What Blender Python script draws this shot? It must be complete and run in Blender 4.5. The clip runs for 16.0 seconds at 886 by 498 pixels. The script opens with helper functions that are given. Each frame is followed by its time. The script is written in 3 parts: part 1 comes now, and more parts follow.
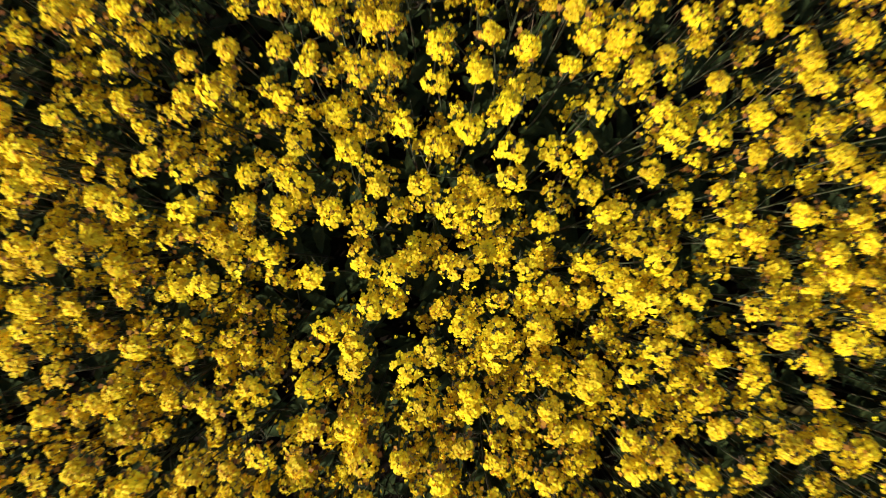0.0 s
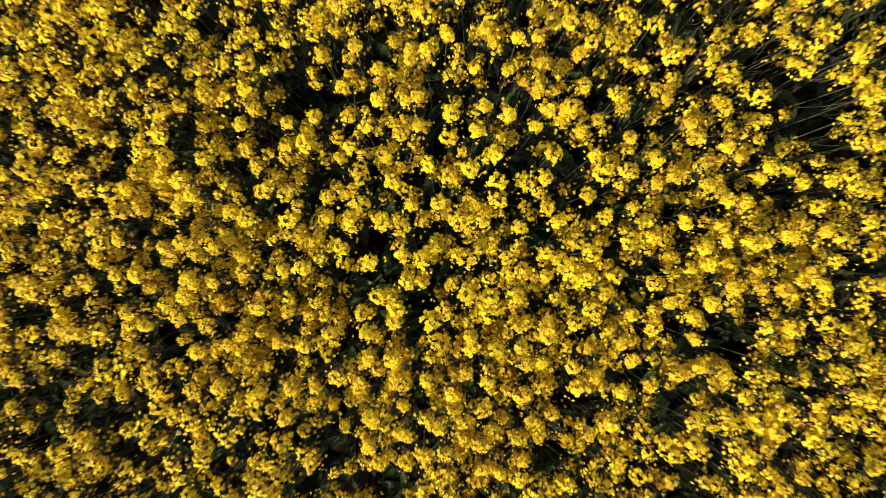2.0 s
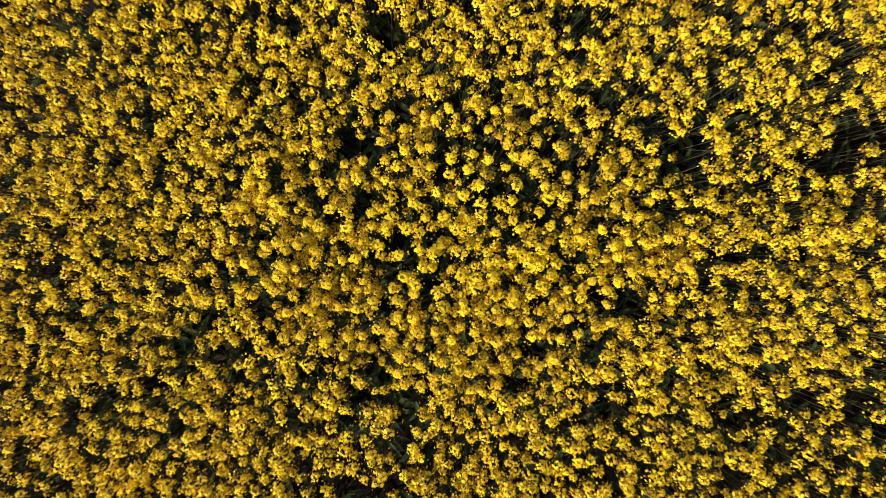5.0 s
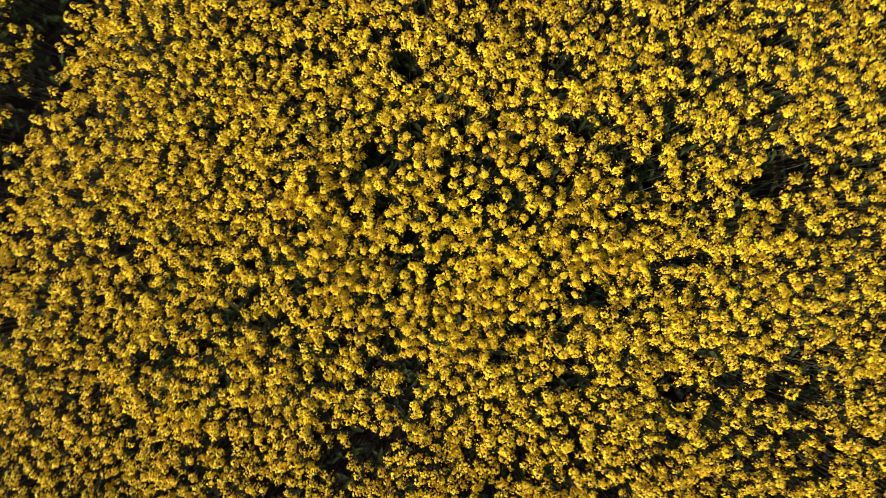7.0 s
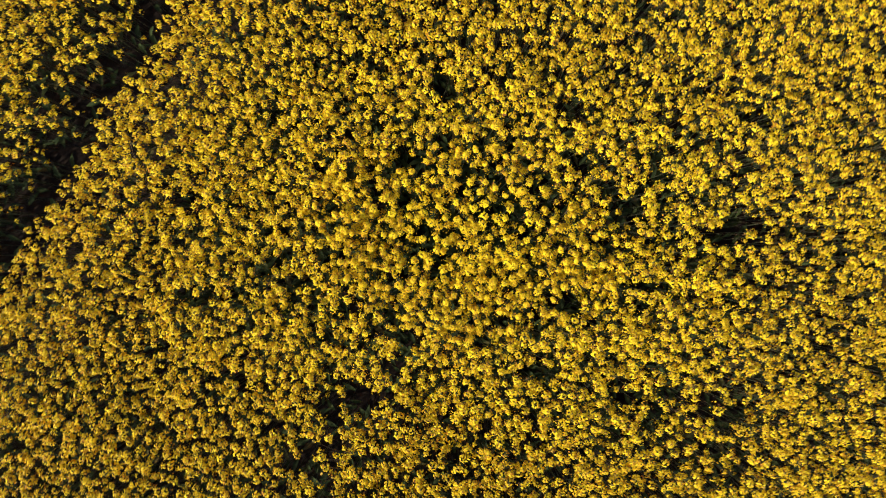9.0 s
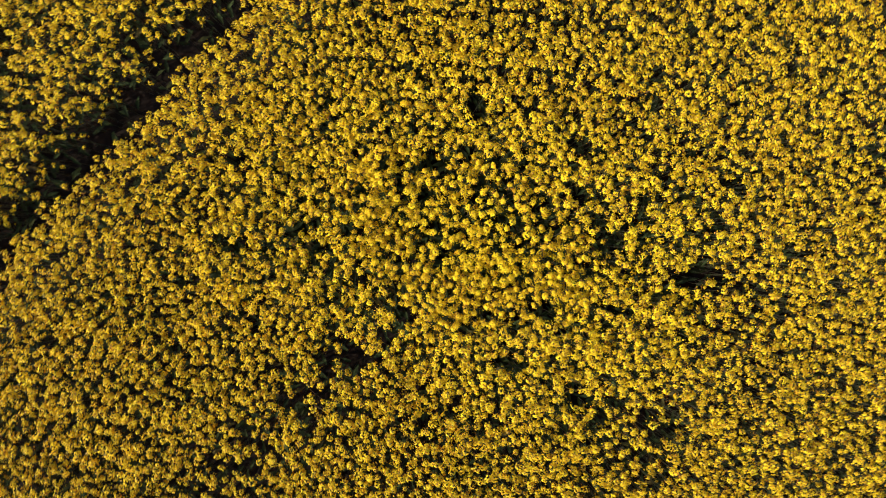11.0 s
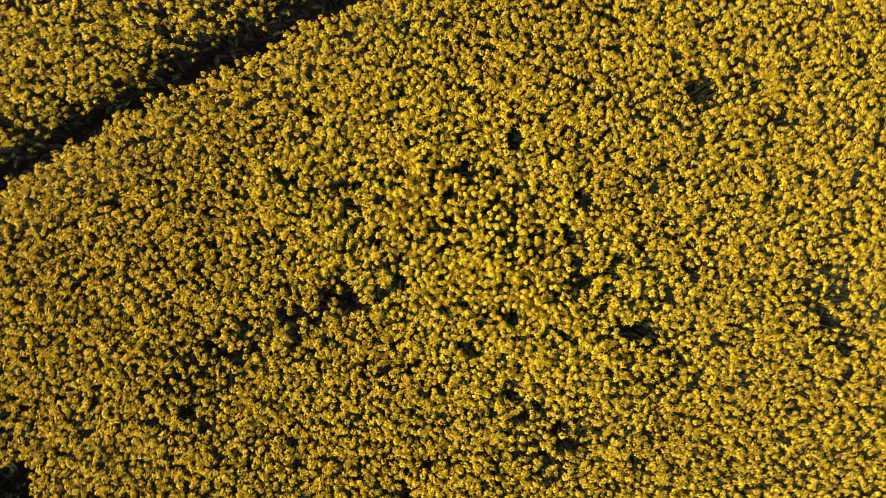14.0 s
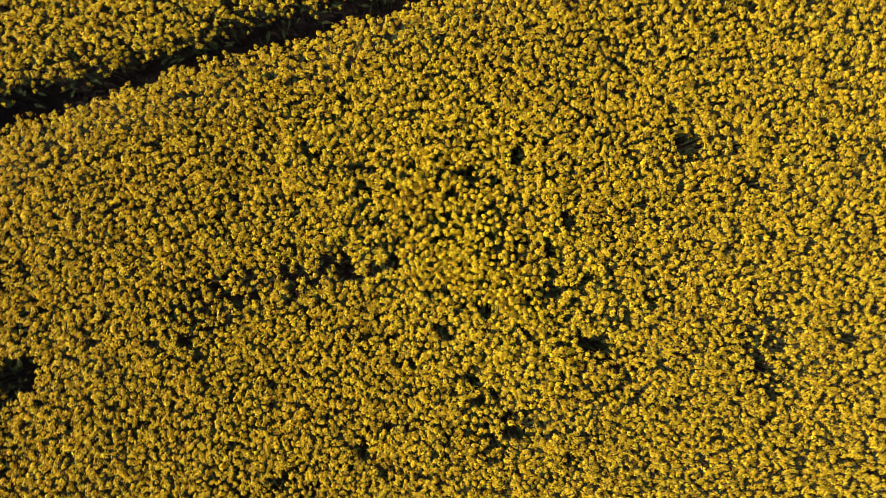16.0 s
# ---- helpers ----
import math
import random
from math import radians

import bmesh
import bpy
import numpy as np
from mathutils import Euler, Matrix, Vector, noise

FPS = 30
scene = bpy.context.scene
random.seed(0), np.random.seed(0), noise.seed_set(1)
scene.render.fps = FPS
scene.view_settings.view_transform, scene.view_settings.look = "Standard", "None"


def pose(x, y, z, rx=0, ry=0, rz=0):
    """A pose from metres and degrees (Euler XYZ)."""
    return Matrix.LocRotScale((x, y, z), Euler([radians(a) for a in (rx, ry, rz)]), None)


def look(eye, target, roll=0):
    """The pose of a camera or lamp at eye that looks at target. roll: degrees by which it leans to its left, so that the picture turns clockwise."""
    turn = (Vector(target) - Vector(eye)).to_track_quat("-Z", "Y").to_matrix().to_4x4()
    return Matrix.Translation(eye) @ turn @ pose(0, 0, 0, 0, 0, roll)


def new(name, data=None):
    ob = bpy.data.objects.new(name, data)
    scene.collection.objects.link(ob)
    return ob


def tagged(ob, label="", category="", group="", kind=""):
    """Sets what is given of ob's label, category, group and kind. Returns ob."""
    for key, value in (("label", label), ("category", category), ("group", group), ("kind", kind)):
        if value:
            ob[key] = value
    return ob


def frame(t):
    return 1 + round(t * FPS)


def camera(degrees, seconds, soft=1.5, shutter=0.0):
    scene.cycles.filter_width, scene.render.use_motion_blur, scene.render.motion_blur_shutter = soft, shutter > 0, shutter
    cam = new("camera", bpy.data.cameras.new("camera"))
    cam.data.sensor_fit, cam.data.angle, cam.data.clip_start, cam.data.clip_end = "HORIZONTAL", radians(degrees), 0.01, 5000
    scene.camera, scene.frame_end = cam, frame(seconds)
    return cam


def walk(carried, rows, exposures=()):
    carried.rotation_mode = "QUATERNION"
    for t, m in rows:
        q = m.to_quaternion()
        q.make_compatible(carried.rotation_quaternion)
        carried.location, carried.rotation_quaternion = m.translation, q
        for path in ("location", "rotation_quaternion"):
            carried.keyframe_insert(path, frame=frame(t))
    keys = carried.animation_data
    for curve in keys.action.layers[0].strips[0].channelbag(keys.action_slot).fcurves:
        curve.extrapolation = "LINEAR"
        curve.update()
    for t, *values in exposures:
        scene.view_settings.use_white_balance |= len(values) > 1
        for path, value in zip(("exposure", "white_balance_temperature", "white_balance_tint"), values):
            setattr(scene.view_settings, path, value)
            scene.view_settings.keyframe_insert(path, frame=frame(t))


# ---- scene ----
# A rapeseed field in bloom under a low sun, seen straight down from a rising, slowly turning drone.
cam = camera(74, 16.0, soft=1.1, shutter=0.9)
PATH = (
    (0, 0, 0, 2.972, 0.37, 0.4, 0.01),
    (0.5, 0.005, 0.017, 3.204, 0.34, 0.35, 0.04),
    (1, -0.002, 0.007, 3.442, 0.34, 0.41, 0.02),
    (1.5, -0.017, -0.006, 3.682, 0.25, 0.68, 0),
    (2, -0.026, -0.003, 3.922, -0.12, 0.72, -0.03),
    (2.5, -0.033, 0.009, 4.159, -0.41, 0.63, -0.06),
    (3, -0.041, -0.006, 4.405, -0.55, 0.46, -0.11),
    (3.5, -0.049, 0.007, 4.645, -0.63, 0.36, -0.14),
    (4, -0.059, 0.03, 4.885, -0.71, 0.28, -0.12),
    (4.2, -0.062, 0.035, 4.98, -0.75, 0.27, -0.06),
    (6.5, -0.033, 0.034, 6.134, -0.89, 0.57, 0.43),
    (7, -0.057, -0.007, 6.37, -0.62, 0.48, 2.41),
    (7.5, -0.085, -0.044, 6.619, -0.42, 0.43, 4.52),
    (8, -0.111, -0.082, 6.862, -0.25, 0.35, 6.8),
    (8.5, -0.143, -0.111, 7.1, -0.1, 0.11, 9.22),
    (9, -0.173, -0.12, 7.343, -0.09, -0.1, 11.72),
    (9.2, -0.187, -0.118, 7.444, -0.12, -0.19, 12.8),
    (11.5, -0.403, -0.174, 8.547, -1.2, -1.12, 26.01),
    (12, -0.416, -0.219, 8.794, -1.34, -1.12, 29.52),
    (12.5, -0.426, -0.257, 9.05, -1.55, -1.18, 33.18),
    (13, -0.457, -0.289, 9.299, -1.75, -1.3, 36.37),
    (13.5, -0.505, -0.31, 9.556, -1.72, -1.41, 39.53),
    (14, -0.516, -0.33, 9.815, -1.56, -1.53, 42.44),
    (14.5, -0.493, -0.344, 10.07, -1.54, -1.54, 45.24),
    (15, -0.463, -0.358, 10.339, -1.56, -1.53, 47.82),
    (15.5, -0.43, -0.374, 10.606, -1.65, -1.56, 50.47),
    (16, -0.403, -0.397, 10.875, -1.74, -1.6, 53.08),
)
walk(cam, [(t, pose(x, y, z, rx, ry, rz)) for t, x, y, z, rx, ry, rz in PATH], exposures=((0.0, 0.88, 6500, 4), (3.0, 0.90, 6500, 10), (7.0, 0.93, 6500, 10), (16.0, 0.97, 6500, 9)))

# ---- light ----
SUN_AZIMUTH = radians(229)      # from +x, counter-clockwise
SUN_HEIGHT = radians(32)
to_sun = Vector((math.cos(SUN_AZIMUTH) * math.cos(SUN_HEIGHT), math.sin(SUN_AZIMUTH) * math.cos(SUN_HEIGHT), math.sin(SUN_HEIGHT)))
world = bpy.data.worlds.new("sky")
world.use_nodes = True
scene.world = world
sky = world.node_tree.nodes.new("ShaderNodeTexSky")
sky.sky_type, sky.sun_disc = "NISHITA", False
sky.sun_elevation, sky.sun_rotation = SUN_HEIGHT, math.atan2(to_sun.x, to_sun.y)
back = world.node_tree.nodes["Background"]
back.inputs["Strength"].default_value = 0.125
world.node_tree.links.new(sky.outputs[0], back.inputs["Color"])
sun = new("sun", bpy.data.lights.new("sun", "SUN"))
sun.data.energy, sun.data.angle, sun.data.color = 4.5, radians(0.55), (1.0, 0.92, 0.76)
sun.matrix_world = look(to_sun * 60, (0, 0, 0))


# ---- materials ----
class Nodes:
    """A material's node tree with short ways to add to it."""

    def __init__(self, name, roughness=0.6):
        self.material = bpy.data.materials.new(name)
        self.material.use_nodes = True
        self.tree = self.material.node_tree
        self.shader = self.tree.nodes["Principled BSDF"]
        self.shader.inputs["Roughness"].default_value = roughness
        self.shader.inputs["Specular IOR Level"].default_value = 0.3

    def add(self, kind, **values):
        node = self.tree.nodes.new("ShaderNode" + kind)
        for key, value in values.items():
            node.inputs[key].default_value = value
        return node

    def link(self, a, b):
        self.tree.links.new(a, b)

    def noise(self, scale, detail=4.0):
        where = self.add("NewGeometry")
        node = self.add("TexNoise", Scale=scale, Detail=detail)
        self.link(where.outputs["Position"], node.inputs["Vector"])
        return node.outputs["Fac"]

    def ramp(self, fac, stops):
        node = self.add("ValToRGB")
        ramp = node.color_ramp
        while len(ramp.elements) < len(stops):
            ramp.elements.new(0.5)
        for element, (at, colour) in zip(ramp.elements, stops):
            element.position, element.color = at, (*colour, 1)
        self.link(fac, node.inputs["Fac"])
        return node.outputs["Color"]

    def mix(self, fac, a, b, way="MIX"):
        node = self.tree.nodes.new("ShaderNodeMix")
        node.data_type, node.blend_type = "RGBA", way
        for socket, value in ((node.inputs["Factor"], fac), (node.inputs["A"], a), (node.inputs["B"], b)):
            if isinstance(value, bpy.types.NodeSocket):
                self.link(value, socket)
            else:
                socket.default_value = value if isinstance(value, float) else (*value, 1)
        return node.outputs["Result"]

    def bump(self, fac, strength, distance):
        node = self.add("Bump", Strength=strength, Distance=distance)
        self.link(fac, node.inputs["Height"])
        self.link(node.outputs["Normal"], self.shader.inputs["Normal"])

    def thin(self, colour, share):
        """Lets a share of the light through, as petals and leaves do."""
        through_it = self.add("BsdfTranslucent")
        self.link(colour, through_it.inputs["Color"])
        both = self.add("MixShader", Fac=share)
        self.link(self.shader.outputs[0], both.inputs[1])
        self.link(through_it.outputs[0], both.inputs[2])
        self.link(both.outputs[0], self.tree.nodes["Material Output"].inputs["Surface"])


def petal_material():
    n = Nodes("yellow_petals", 0.6)
    n.shader.inputs["Specular IOR Level"].default_value = 0.16
    island = n.add("NewGeometry").outputs["Random Per Island"]
    each = n.ramp(island, ((0.0, (0.44, 0.21, 0.012)), (0.08, (0.66, 0.40, 0.010)), (0.20, (0.83, 0.625, 0.013)), (0.45, (0.91, 0.75, 0.015)), (0.85, (0.94, 0.815, 0.019)), (1.0, (0.95, 0.85, 0.04))))
    patch = n.ramp(n.noise(10.0, 2.0), ((0.32, (0.72, 0.64, 0.8)), (0.60, (1.0, 1.0, 1.0))))
    colour = n.mix(1.0, each, patch, "MULTIPLY")
    fine = n.ramp(n.noise(420.0, 2.0), ((0.3, (0.94, 0.90, 0.9)), (0.6, (1.0, 1.0, 1.0))))
    colour = n.mix(1.0, colour, fine, "MULTIPLY")
    one = n.ramp(n.add("ObjectInfo").outputs["Random"], ((0.0, (0.90, 0.84, 0.9)), (0.6, (1.0, 1.0, 1.0))))
    colour = n.mix(1.0, colour, one, "MULTIPLY")
    n.link(colour, n.shader.inputs["Base Color"])
    n.thin(n.mix(1.0, colour, (1.0, 0.61, 0.62), "MULTIPLY"), 0.45)
    return n.material


def bud_material():
    n = Nodes("flower_buds", 0.6)
    island = n.add("NewGeometry").outputs["Random Per Island"]
    colour = n.ramp(island, ((0.0, (0.13, 0.10, 0.014)), (0.5, (0.30, 0.17, 0.012)), (1.0, (0.46, 0.26, 0.012))))
    n.link(colour, n.shader.inputs["Base Color"])
    return n.material


def shaded_petal_material():
    n = Nodes("shaded_petals", 0.75)
    n.shader.inputs["Specular IOR Level"].default_value = 0.1
    island = n.add("NewGeometry").outputs["Random Per Island"]
    # Browns paint the shade on the lowest florets into their colour.
    each = n.ramp(island, ((0.0, (0.14, 0.055, 0.024)), (0.5, (0.28, 0.120, 0.026)), (1.0, (0.50, 0.260, 0.020))))
    fine = n.ramp(n.noise(300.0, 2.0), ((0.3, (0.75, 0.70, 0.7)), (0.65, (1.0, 1.0, 1.0))))
    colour = n.mix(1.0, each, fine, "MULTIPLY")
    n.link(colour, n.shader.inputs["Base Color"])
    n.thin(colour, 0.25)
    return n.material


def leaf_material():
    n = Nodes("rapeseed_leaves", 0.75)
    n.shader.inputs["Specular IOR Level"].default_value = 0.06
    island = n.add("NewGeometry").outputs["Random Per Island"]
    each = n.ramp(island, ((0.0, (0.022, 0.030, 0.013)), (0.55, (0.035, 0.049, 0.019)), (0.88, (0.055, 0.075, 0.027)), (1.0, (0.12, 0.085, 0.030))))
    veins = n.ramp(n.noise(160.0, 4.0), ((0.35, (0.75, 0.78, 0.75)), (0.65, (1.1, 1.1, 1.05))))
    colour = n.mix(1.0, each, veins, "MULTIPLY")
    n.link(colour, n.shader.inputs["Base Color"])
    n.bump(n.noise(220.0, 3.0), 0.35, 0.002)
    n.thin(colour, 0.22)
    return n.material


def stem_material():
    n = Nodes("rapeseed_stems", 0.65)
    n.shader.inputs["Specular IOR Level"].default_value = 0.15
    colour = n.ramp(n.noise(14.0, 4.0), ((0.3, (0.034, 0.041, 0.020)), (0.50, (0.056, 0.063, 0.031)), (0.68, (0.098, 0.058, 0.038))))
    n.link(colour, n.shader.inputs["Base Color"])
    return n.material


def soil_material():
    n = Nodes("dark_soil", 0.95)
    n.shader.inputs["Specular IOR Level"].default_value = 0.15
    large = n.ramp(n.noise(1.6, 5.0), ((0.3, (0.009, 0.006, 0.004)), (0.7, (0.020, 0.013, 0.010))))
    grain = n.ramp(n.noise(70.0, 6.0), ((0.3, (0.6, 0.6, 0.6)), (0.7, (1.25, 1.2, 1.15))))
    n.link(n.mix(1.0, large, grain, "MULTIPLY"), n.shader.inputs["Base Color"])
    n.bump(n.noise(60.0, 5.0), 0.4, 0.008)
    return n.material


def straw_material():
    n = Nodes("dry_straw", 0.8)
    island = n.add("NewGeometry").outputs["Random Per Island"]
    n.link(n.ramp(island, ((0.0, (0.10, 0.065, 0.04)), (0.6, (0.22, 0.15, 0.09)), (1.0, (0.34, 0.26, 0.16)))), n.shader.inputs["Base Color"])
    return n.material


def canopy_material():
    n = Nodes("distant_canopy", 0.7)
    # The sheet has no depth: dark stops paint in the shade between heads.
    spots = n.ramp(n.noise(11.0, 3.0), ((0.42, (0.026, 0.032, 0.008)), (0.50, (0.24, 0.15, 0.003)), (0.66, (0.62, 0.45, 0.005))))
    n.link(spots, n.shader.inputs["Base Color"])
    n.bump(n.noise(11.0, 3.0), 1.0, 0.15)
    return n.material


CANOPY = canopy_material()
PETAL, BUD, SHADED_PETAL, LEAF = petal_material(), bud_material(), shaded_petal_material(), leaf_material()
STEM, SOIL, STRAW = stem_material(), soil_material(), straw_material()


# ---- mesh arithmetic ----
def mesh_of(name, verts, faces, material, smooth=False):
    """A mesh from an array of vertices and arrays of faces that all have the same number of corners."""
    faces = [np.asarray(f) for f in faces if len(f)]
    mesh = bpy.data.meshes.new(name)
    mesh.vertices.add(len(verts))
    mesh.vertices.foreach_set("co", np.asarray(verts, np.float32).ravel())
    corners = np.concatenate([f.ravel() for f in faces])
    sizes = np.concatenate([np.full(len(f), f.shape[1]) for f in faces])
    mesh.loops.add(len(corners))
    mesh.loops.foreach_set("vertex_index", corners.astype(np.int32))
    mesh.polygons.add(len(sizes))
    mesh.polygons.foreach_set("loop_start", (np.cumsum(sizes) - sizes).astype(np.int32))
    if smooth:
        mesh.polygons.foreach_set("use_smooth", np.ones(len(sizes), bool))
    mesh.materials.append(material)
    mesh.update(calc_edges=True)
    return mesh


def part(name, mesh, parent, m=None, label=""):
    ob = new(name, mesh)
    ob.parent = parent
    if m is not None:
        ob.matrix_local = m
    return tagged(ob, label)


def spun(axes, spins):
    """Turns that bring z onto each axis, with a spin about it: (n, 3, 3)."""
    z = axes / np.linalg.norm(axes, axis=1, keepdims=True)
    side = np.where(np.abs(z[:, 2:]) < 0.9, (0.0, 0.0, 1.0), (1.0, 0.0, 0.0))
    x = np.cross(side, z)
    x /= np.linalg.norm(x, axis=1, keepdims=True)
    y = np.cross(z, x)
    c, s = np.cos(spins)[:, None], np.sin(spins)[:, None]
    return np.stack([c * x + s * y, c * y - s * x, z], -1)


def laid(shape, turns, places, sizes):
    """Copies of a shape (vertices, quads) at many poses, as one shape."""
    verts, quads = shape
    out = np.einsum("nij,vj->nvi", turns, verts) * np.reshape(sizes, (-1, 1, 1)) + places[:, None]
    shift = (np.arange(len(places)) * len(verts))[:, None, None]
    return out.reshape(-1, 3), (quads[None] + shift).reshape(-1, quads.shape[1])


def joined(shapes):
    verts, quads, count = [], [], 0
    for v, q in shapes:
        verts.append(v)
        quads.append(q + count)
        count += len(v)
    return np.concatenate(verts), np.concatenate(quads)


# ---- shapes of the plant ----
def floret_shape(r, kind, length=0.0090):
    """A flower of four petals in a cross: rounded, cupped and uneven; farther off two crossed pairs, then one cupped blade."""
    if kind == "blade":
        corners = np.array(((-1.0, -0.9), (0.9, -1.0), (1.0, 0.9), (-0.9, 1.0))) * r.uniform(0.65, 1.0, (4, 1))
        return np.column_stack([corners, r.uniform(-0.2, 0.5, 4)]) * length, np.array(((0, 1, 2, 3),))
    if kind == "pairs":
        a, b, (p, q) = 1.0 * length, 0.46 * length, r.uniform(-0.42, 0.42, 2) * length
        verts = ((-a, -b, -p), (a, -b, p), (a, b, p), (-a, b, -p), (-b, -a, -q), (b, -a, -q), (b, a, q), (-b, a, q))
        return np.array(verts) + (0, 0, 0.05 * length), np.array(((0, 1, 2, 3), (4, 5, 6, 7)))
    verts, quads = [], []
    for k in range(4):
        a, cup, twist = k * math.pi / 2 + r.normal(0, 0.12), r.uniform(-0.15, 0.6), r.normal(0, 0.25)
        out, side = np.array((math.cos(a), math.sin(a), 0)), np.array((-math.sin(a), math.cos(a), twist))
        first = len(verts)
        for along, half, rise in ((0.10, 0.12, 0.0), (0.60, 0.50, 0.9 * cup), (1.0, 0.38, 0.7 * cup)):
            for sign in (-1, 1):
                verts.append((out * along + side * half * sign + np.array((0, 0, rise))) * length)
        for b in (first, first + 2):
            quads.append((b, b + 1, b + 3, b + 2))
    return np.array(verts), np.array(quads)


def head_layout(r, florets, radius, loose=0, open_by=1.0):
    """Where the florets sit: an uneven dome round the tip of a stem, with a gap in its side, and a few loose ones that stand off the stem below it."""
    n = florets + loose
    u = (np.arange(florets) + 0.5) / florets
    lean = np.radians(np.concatenate([20 + 84 * u ** 0.8 + r.uniform(-13, 13, florets), r.uniform(75, 100, loose)]))
    round_it = np.concatenate([np.arange(florets) * 2.39996 + r.uniform(-0.5, 0.5, florets), r.uniform(0, 6.3, loose)])
    way = np.stack([np.sin(lean) * np.cos(round_it), np.sin(lean) * np.sin(round_it), np.cos(lean)], 1)
    far = np.concatenate([1 + open_by * r.uniform(-0.32, 0.22, florets), r.uniform(1.05, 2.3, loose)])
    places = way * radius * far[:, None] * (1.0, 1.0, 0.75)
    places[florets:, 2] -= r.uniform(0.005, 0.06, loose)
    gap = (np.cos(round_it - r.uniform(0, 6.3)) > r.uniform(0.6, 0.95)) & (lean > 0.6)
    places[gap] *= r.uniform(0.45, 0.8)
    turn, stretch = r.uniform(0, 6.3), r.uniform(0.80, 1.28)
    along = np.array((math.cos(turn), math.sin(turn)))
    places[:, :2] += ((places[:, :2] @ along) * (stretch - 1))[:, None] * along
    places[:, :2] += r.normal(0, 0.1 * radius, 2)
    face = way + (0, 0, 0.85) + open_by * r.normal(0, 0.30, (n, 3))
    return spun(face, r.uniform(0, 6.3, n)), places, np.concatenate([r.uniform(0.80, 1.2, florets), r.uniform(0.45, 0.9, loose)])


def head_shape(r, florets, radius, kind, length=0.0092, loose=0, open_by=1.0):
    turns, places, sizes = head_layout(r, florets, radius, loose, open_by)
    return joined([laid(floret_shape(r, kind, length), turns[k::5], places[k::5], sizes[k::5]) for k in range(min(5, florets))])


def shaded_skirt_shape(r, count, radius):
    """Added florets that hang round the stem under a head, for its shaded brown fringe."""
    a = np.arange(count) * 2.39996 + r.uniform(-0.6, 0.6, count)
    out = np.stack([np.cos(a), np.sin(a), r.uniform(-0.5, 0.3, count)], 1)
    places = out * radius * r.uniform(0.7, 1.45, (count, 1))
    places[:, 2] -= r.uniform(0.008, 0.045, count)
    return laid(floret_shape(r, "blade", 0.0075), spun(out * 0.6 + (0, 0, 0.7) + r.normal(0, 0.3, (count, 3)), a), places, r.uniform(0.7, 1.3, count))


def bud_shape(r, count, radius):
    """Closed buds crowded at the tip; a lone one is the whole knot of them, open below."""
    tips = np.array(((0, 0, -1.3), (1, 0, 0), (0, 1, 0), (-1, 0, 0), (0, -1, 0), (0, 0, 1.5)), float) * 0.0034
    quads = np.array(((0, 2, 1, 1), (0, 3, 2, 2), (0, 4, 3, 3), (0, 1, 4, 4), (5, 1, 2, 2), (5, 2, 3, 3), (5, 3, 4, 4), (5, 4, 1, 1)))[4 if count == 1 else 0 :, :3]
    lean, round_it = np.radians(r.uniform(0, 70 if count > 1 else 14, count)), r.uniform(0, 6.3, count)
    way = np.stack([np.sin(lean) * np.cos(round_it), np.sin(lean) * np.sin(round_it), np.cos(lean)], 1)
    return laid((tips, quads), spun(way, round_it), way * radius * r.uniform(0.6, 1.0, (count, 1)), r.uniform(0.8, 1.3, count))


def leaf_shape(r, rows):
    """A long wavy leaf along +x, folded at its midrib and drooping at the tip; one metre long."""
    verts, quads = [], []
    droop, fold = r.uniform(0.15, 0.55), r.uniform(0.05, 0.14)
    for k in range(rows + 1):
        u = k / rows
        half = 0.17 * (math.sin(math.pi * min(1.0, 0.12 + 0.88 * u)) ** 0.7) * (1 if k % 2 else 0.86) if k < rows else 0.012
        z = 0.25 * u - droop * u * u
        verts += [(u, half, z + fold * half * 6 + r.uniform(-0.015, 0.015)), (u, 0, z), (u, -half, z + fold * half * 6 + r.uniform(-0.015, 0.015))]
        if k:
            b = 3 * k
            quads += [(b - 3, b - 2, b + 1, b), (b - 2, b - 1, b + 2, b + 1)]
    return np.array(verts), np.array(quads)


def tubes(a, b, c, thick, thin, steps=3, sides=3):
    """Tapered stalks, bent from a by b to c, all (n, 3)."""
    u = np.linspace(0, 1, steps + 1)[None, :, None]
    line = (1 - u) ** 2 * a[:, None] + 2 * u * (1 - u) * b[:, None] + u * u * c[:, None]
    turns = spun(c - a, np.zeros(len(a)))
    angle = np.arange(sides) * 2 * math.pi / sides
    ring = np.cos(angle)[:, None] * turns[:, None, :, 0] + np.sin(angle)[:, None] * turns[:, None, :, 1]
    width = np.reshape(thick, (-1, 1, 1)) * (1 - u) + np.reshape(thin, (-1, 1, 1)) * u
    verts = line[:, :, None] + ring[:, None] * width[..., None]
    quads = []
    for s in range(steps):
        for k in range(sides):
            j = (k + 1) % sides
            quads.append((s * sides + k, s * sides + j, (s + 1) * sides + j, (s + 1) * sides + k))
    quads = np.array(quads)
    shift = (np.arange(len(a)) * (steps + 1) * sides)[:, None, None]
    return verts.reshape(-1, 3), (quads[None] + shift).reshape(-1, 4)


# ---- plan of the field ----
NEAR_RING = 1.70
NEAR = np.array((1.58, 1.04))                          # half the stretch whose plants stand one by one
VIEW = np.array((0.13, -0.27))                       # middle of the ground under the drone
TURN = radians(53)
TRACK_AT, TRACK_SLOPE, TRACK_WIDE = -4.06, 0.376, 0.52   # the wheel track: x = TRACK_AT + TRACK_SLOPE * y is its edge

